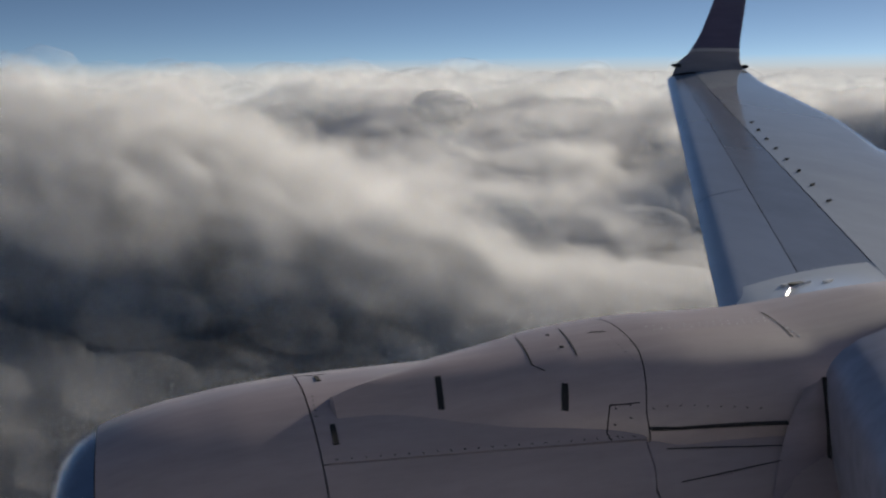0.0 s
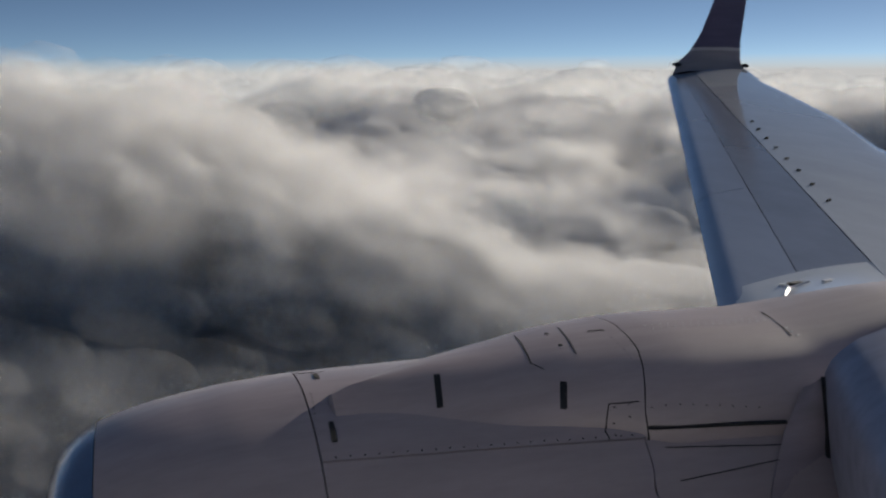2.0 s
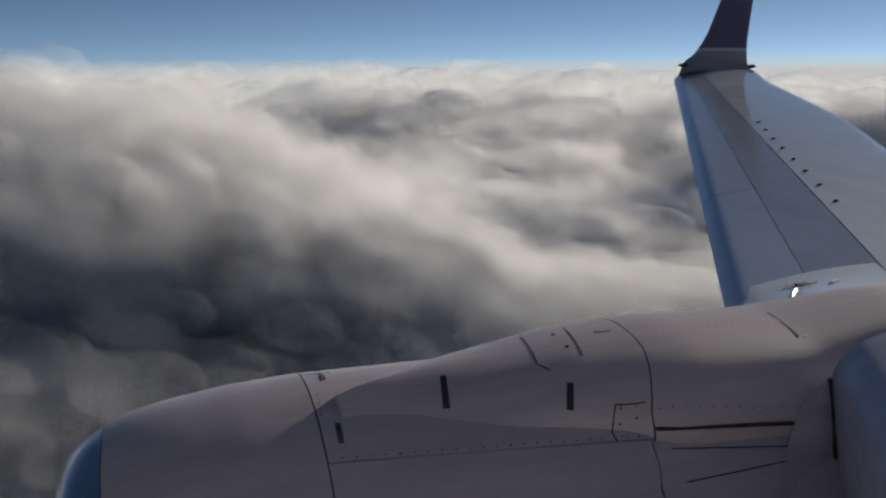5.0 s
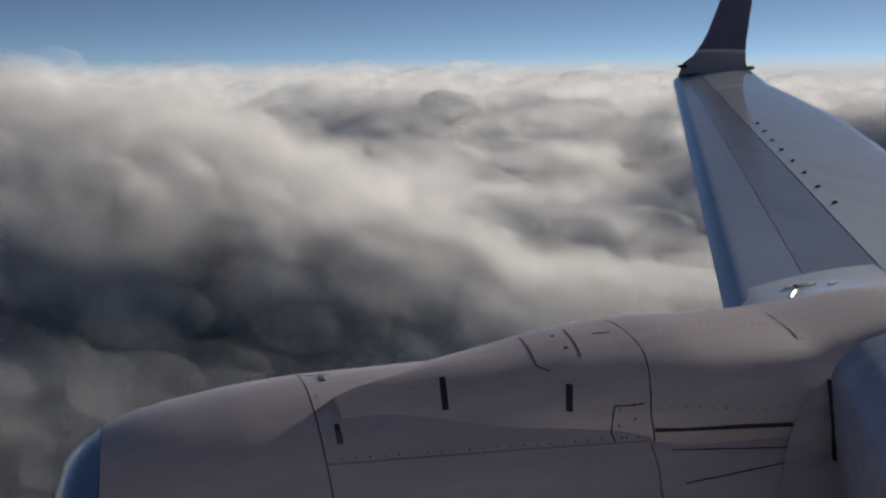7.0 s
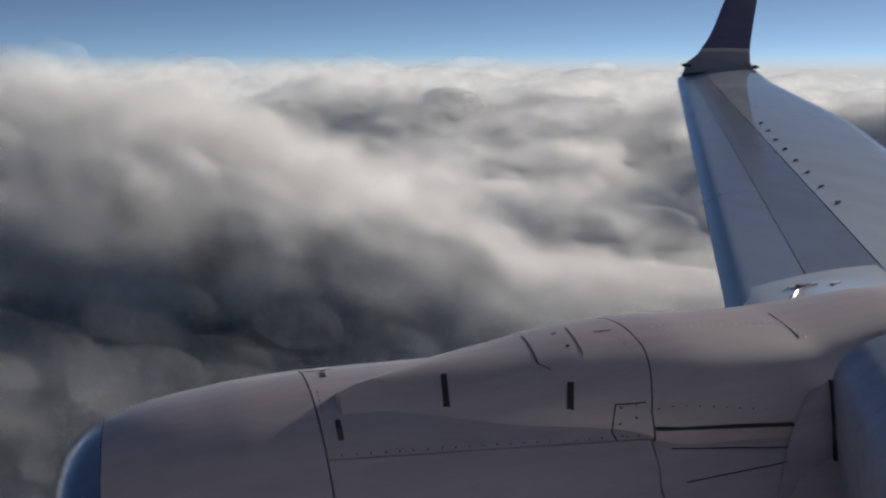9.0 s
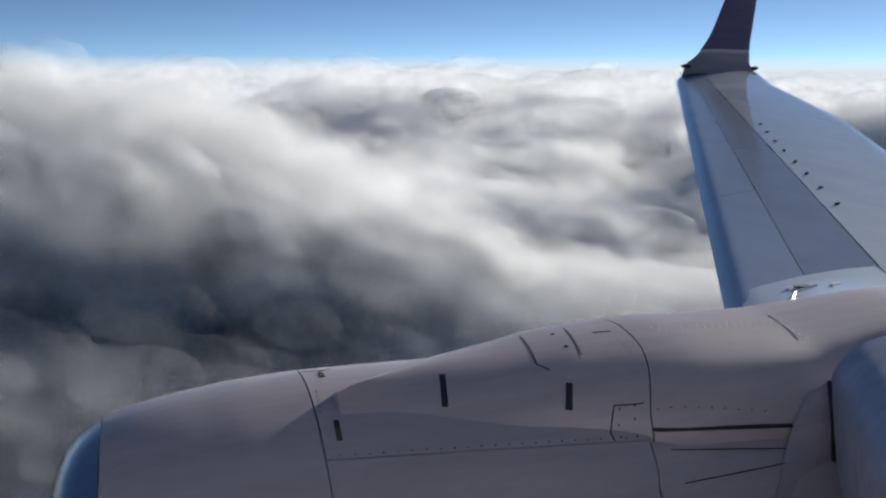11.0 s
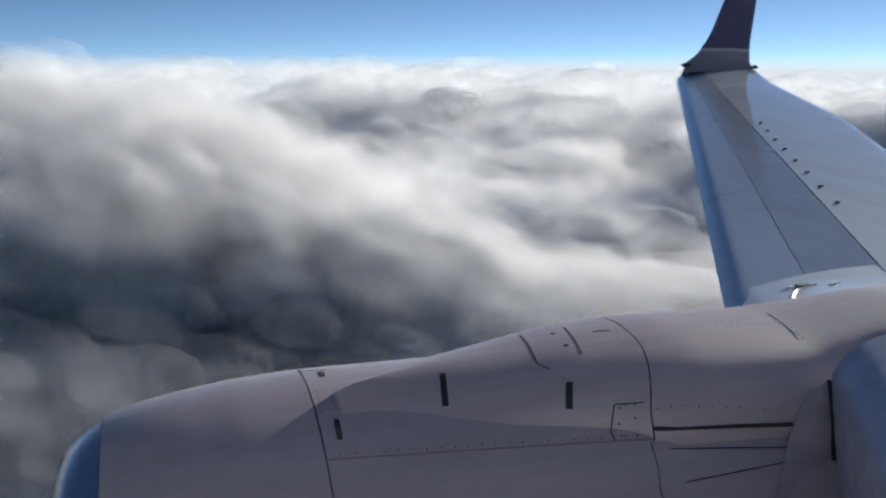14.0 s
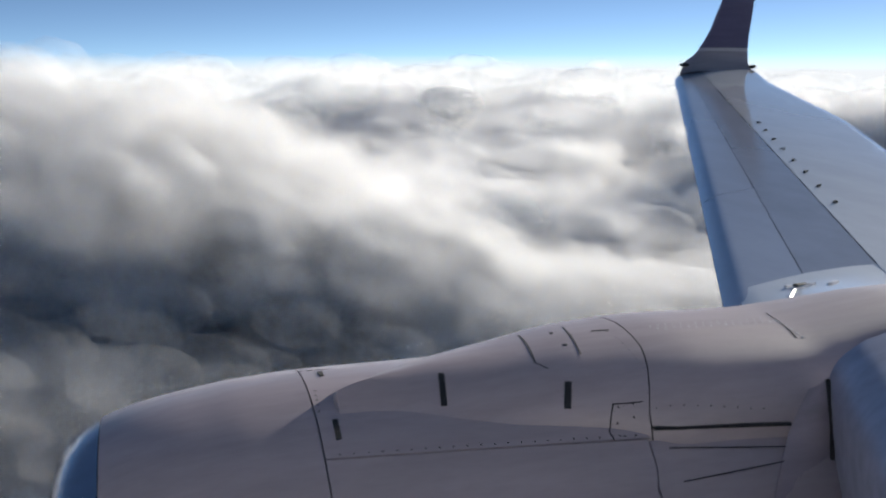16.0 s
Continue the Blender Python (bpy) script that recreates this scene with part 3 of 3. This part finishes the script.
# unseen deck added behind and beside the aircraft; bounces sunlight onto the clouds' near sides
deck_rows = []
for i in range(91):
    az, row = 62 + 3 * i, []
    for k in range(25):
        p = toward(az, 0, 260 * 1.128 ** k)
        row.append((p.x, p.y, -330 + 130 * noise.fractal(Vector((p.x * 0.003, p.y * 0.003, 1.7)), 1.0, 2.0, 4)))
    deck_rows.append(row)
bm = grid_mesh(deck_rows)
bmesh.ops.recalc_face_normals(bm, faces=bm.faces)
tagged(part("unseen_fill_deck", bm, CORE), "unseen white deck added behind the aircraft to bounce sunlight onto the clouds", "cloud", kind="stuff")

# ---- ground ----
GROUND = -800.0
gm, gn, gl, gb = nodes_of("winter_ground")
patch = noise_node(gn, gl, 0.006, 8, 0.65)
fields = noise_node(gn, gl, 0.012, 3, 0.6)
mixed = gn.new("ShaderNodeMixRGB")
mixed.blend_type, mixed.inputs["Fac"].default_value = "MULTIPLY", 0.7
gl.new(ramp(gn, gl, patch.outputs["Fac"], ((0.38, (0.17, 0.17, 0.17)), (0.52, (0.34, 0.33, 0.32)), (0.66, (0.70, 0.71, 0.73)))).outputs[0], mixed.inputs["Color1"])
gl.new(ramp(gn, gl, fields.outputs["Fac"], ((0.35, (0.7, 0.68, 0.66)), (0.6, (1, 1, 1)))).outputs[0], mixed.inputs["Color2"])
gl.new(mixed.outputs[0], gb.inputs["Base Color"])
gb.inputs["Roughness"].default_value = 0.9
bm = bmesh.new()
bmesh.ops.create_grid(bm, x_segments=40, y_segments=40, size=20000)
bmesh.ops.translate(bm, vec=(0, 0, GROUND), verts=bm.verts)
tagged(part("ground", bm, gm, smooth=False), "snow-dusted winter ground with dark patches", "ground", kind="structure")

SNOW = paint("roof_snow", (0.74, 0.75, 0.77), 0.8, dirt=0.25, streak=(0.02, 0.02, 0.02), bump=0.0)
WALLS = paint("building_walls", (0.20, 0.17, 0.155), 0.8, dirt=0.3, streak=(0.02, 0.02, 0.02), bump=0.0)
ASPHALT = paint("asphalt", (0.075, 0.075, 0.08), 0.9, dirt=0.3, streak=(0.01, 0.01, 0.01), bump=0.0)
TREES = paint("bare_trees", (0.06, 0.052, 0.045), 0.9, dirt=0.4, streak=(0.02, 0.02, 0.02), bump=0.0)
ROOFS, rn, rl, rb = nodes_of("mixed_roofs")
which = rn.new("ShaderNodeNewGeometry")
rl.new(ramp(rn, rl, which.outputs["Random Per Island"], ((0.0, (0.10, 0.08, 0.07)), (0.35, (0.20, 0.17, 0.15)), (0.6, (0.42, 0.42, 0.43)), (0.95, (0.72, 0.73, 0.75)))).outputs[0],
       rb.inputs["Base Color"])
rb.inputs["Roughness"].default_value = 0.85

STREET = -9.0     # the town's streets run at this angle
town = toward(6, 0, 2600)


def town_place(u, v):
    a = radians(STREET)
    return town.x + u * math.cos(a) - v * math.sin(a), town.y + u * math.sin(a) + v * math.cos(a)


def box_mesh(parts):
    """One mesh of upright boxes: x, y, z, width, depth, height."""
    vs, fs = [], []
    for x, y, z, sx, sy, sz in parts:
        quick_box(vs, fs, x, y, z, sx, sy, sz, STREET)
    return vs, fs


def quick_box(vs, fs, x, y, z, sx, sy, sz, turn):
    a = radians(turn)
    s = len(vs)
    for dz in (0, sz):
        for dx, dy in ((-1, -1), (1, -1), (1, 1), (-1, 1)):
            px, py = dx * sx / 2, dy * sy / 2
            vs.append((x + px * math.cos(a) - py * math.sin(a), y + px * math.sin(a) + py * math.cos(a), z + dz))
    fs += [[s + 4, s + 5, s + 6, s + 7]] + [[s + q, s + (q + 1) % 4, s + 4 + (q + 1) % 4, s + 4 + q] for q in range(4)]


def gable_box(vs, fs, x, y, z, sx, sy, rise, turn):
    """A pitched roof."""
    a = radians(turn)
    s = len(vs)
    for px, py, dz in ((-1, -1, 0), (1, -1, 0), (1, 1, 0), (-1, 1, 0), (0, -1, rise), (0, 1, rise)):
        px, py = px * sx / 2, py * sy / 2
        vs.append((x + px * math.cos(a) - py * math.sin(a), y + px * math.sin(a) + py * math.cos(a), z + dz))
    fs += [[s, s + 4, s + 5, s + 3], [s + 1, s + 2, s + 5, s + 4], [s, s + 1, s + 4], [s + 2, s + 3, s + 5]]


def mesh_object(name, vs, fs, material, parent=None):
    me = bpy.data.meshes.new(name)
    me.from_pydata(vs, [], fs)
    me.materials.append(material)
    ob = new(name, me)
    ob.parent = parent
    return ob


rng = random.Random(5)
BLOCK_U, BLOCK_V = 170, 300
for i in range(-9, 10):
    x, y = town_place(i * BLOCK_U, 0)
    ob = mesh_object("road", *box_mesh([(x, y, GROUND + 0.1, 24 if i % 4 == 0 else 12, 3600, 0.3)]), ASPHALT)
    tagged(ob, "grey wet asphalt street through the town", "road", "streets of the town", "structure")
for k in range(-6, 7):
    x, y = town_place(0, k * BLOCK_V)
    ob = mesh_object("road", *box_mesh([(x, y, GROUND + 0.1, 3400, 26 if k % 3 == 0 else 13, 0.34)]), ASPHALT)
    tagged(ob, "grey wet asphalt street through the town", "road", "streets of the town", "structure")


def warehouse(u, v, sx, sy, h):
    x, y = town_place(u, v)
    thing = empty("warehouse", "flat-roofed warehouse with a snow-covered roof", "warehouse", "", "warehouses of the town")
    mesh_object("wall", *box_mesh([(x, y, GROUND, sx, sy, h)]), WALLS, thing)
    mesh_object("roof", *box_mesh([(x, y, GROUND + h, sx - 1.5, sy - 1.5, 0.6)]), SNOW, thing)
    for q in range(2):
        px, py = town_place(u + rng.uniform(-0.35, 0.35) * sx, v + rng.uniform(-0.4, 0.4) * sy)
        mesh_object("roof_vent", *box_mesh([(px, py, GROUND + h + 0.6, 6, 9, 3)]), WALLS, thing)


hv, hf, rv, rf, tv, tf = [], [], [], [], [], []
for i in range(-8, 9):
    for k in range(-6, 6):
        u0, v0 = i * BLOCK_U, k * BLOCK_V
        industry = noise.noise(Vector((i * 0.37, k * 0.45, 3.3))) + (0.35 if -2 <= i <= 4 and 0 <= k <= 3 else -0.02)
        if industry > 0.0:
            style = rng.random()
            if style < 0.35:
                warehouse(u0 + 85, v0 + 150, rng.uniform(90, 125), rng.uniform(170, 250), rng.uniform(9, 15))
            elif style < 0.7:
                for s in (-38, 38):
                    warehouse(u0 + 85 + s, v0 + 150, rng.uniform(40, 60), rng.uniform(150, 240), rng.uniform(8, 12))
            else:
                for s in (-70, 70):
                    warehouse(u0 + 85, v0 + 150 + s, rng.uniform(80, 120), rng.uniform(60, 100), rng.uniform(8, 12))
            for q in range(14):
                x, y = town_place(u0 + rng.uniform(15, 155), v0 + rng.choice((16, 22, 280, 286)) + rng.uniform(-4, 4))
                quick_box(tv, tf, x, y, GROUND, rng.uniform(6, 14), rng.uniform(6, 14), rng.uniform(5, 9), rng.uniform(0, 90))
            continue
        for n in range(28):
            if rng.random() < 0.2:
                continue
            x, y = town_place(u0 + 28 + (n % 4) * 38 + rng.uniform(-3, 3), v0 + 25 + (n // 4) * 41 + rng.uniform(-3, 3))
            sx, sy, h = rng.uniform(13, 20), rng.uniform(15, 28), rng.uniform(5, 8)
            quick_box(hv, hf, x, y, GROUND, sx, sy, h, STREET)
            gable_box(rv, rf, x, y, GROUND + h, sx + 1, sy + 1, rng.uniform(2, 3.5), STREET + (90 if rng.random() < 0.0 else 0))
            for q in range(1):
                tx, ty, tr = x + rng.uniform(-15, 15), y + rng.uniform(-15, 15), rng.uniform(3, 6)
                s = len(tv)
                for e in range(5):
                    tv.append((tx + tr * math.cos(e * 1.2566), ty + tr * math.sin(e * 1.2566), GROUND + rng.uniform(2, 5)))
                tv.append((tx, ty, GROUND + rng.uniform(7, 12)))
                tv.append((tx, ty, GROUND))
                tf += [[s + e, s + (e + 1) % 5, s + 5] for e in range(5)] + [[s + (e + 1) % 5, s + e, s + 6] for e in range(5)]

tagged(mesh_object("houses", hv, hf, WALLS), "rows of small brown town houses", "houses", kind="stuff")
tagged(mesh_object("house_roofs", rv, rf, ROOFS), "brown and snow-covered pitched roofs of small houses", "roofs", kind="stuff")
tagged(mesh_object("bare_trees", tv, tf, TREES), "dark bare winter trees between the houses", "trees", kind="stuff")
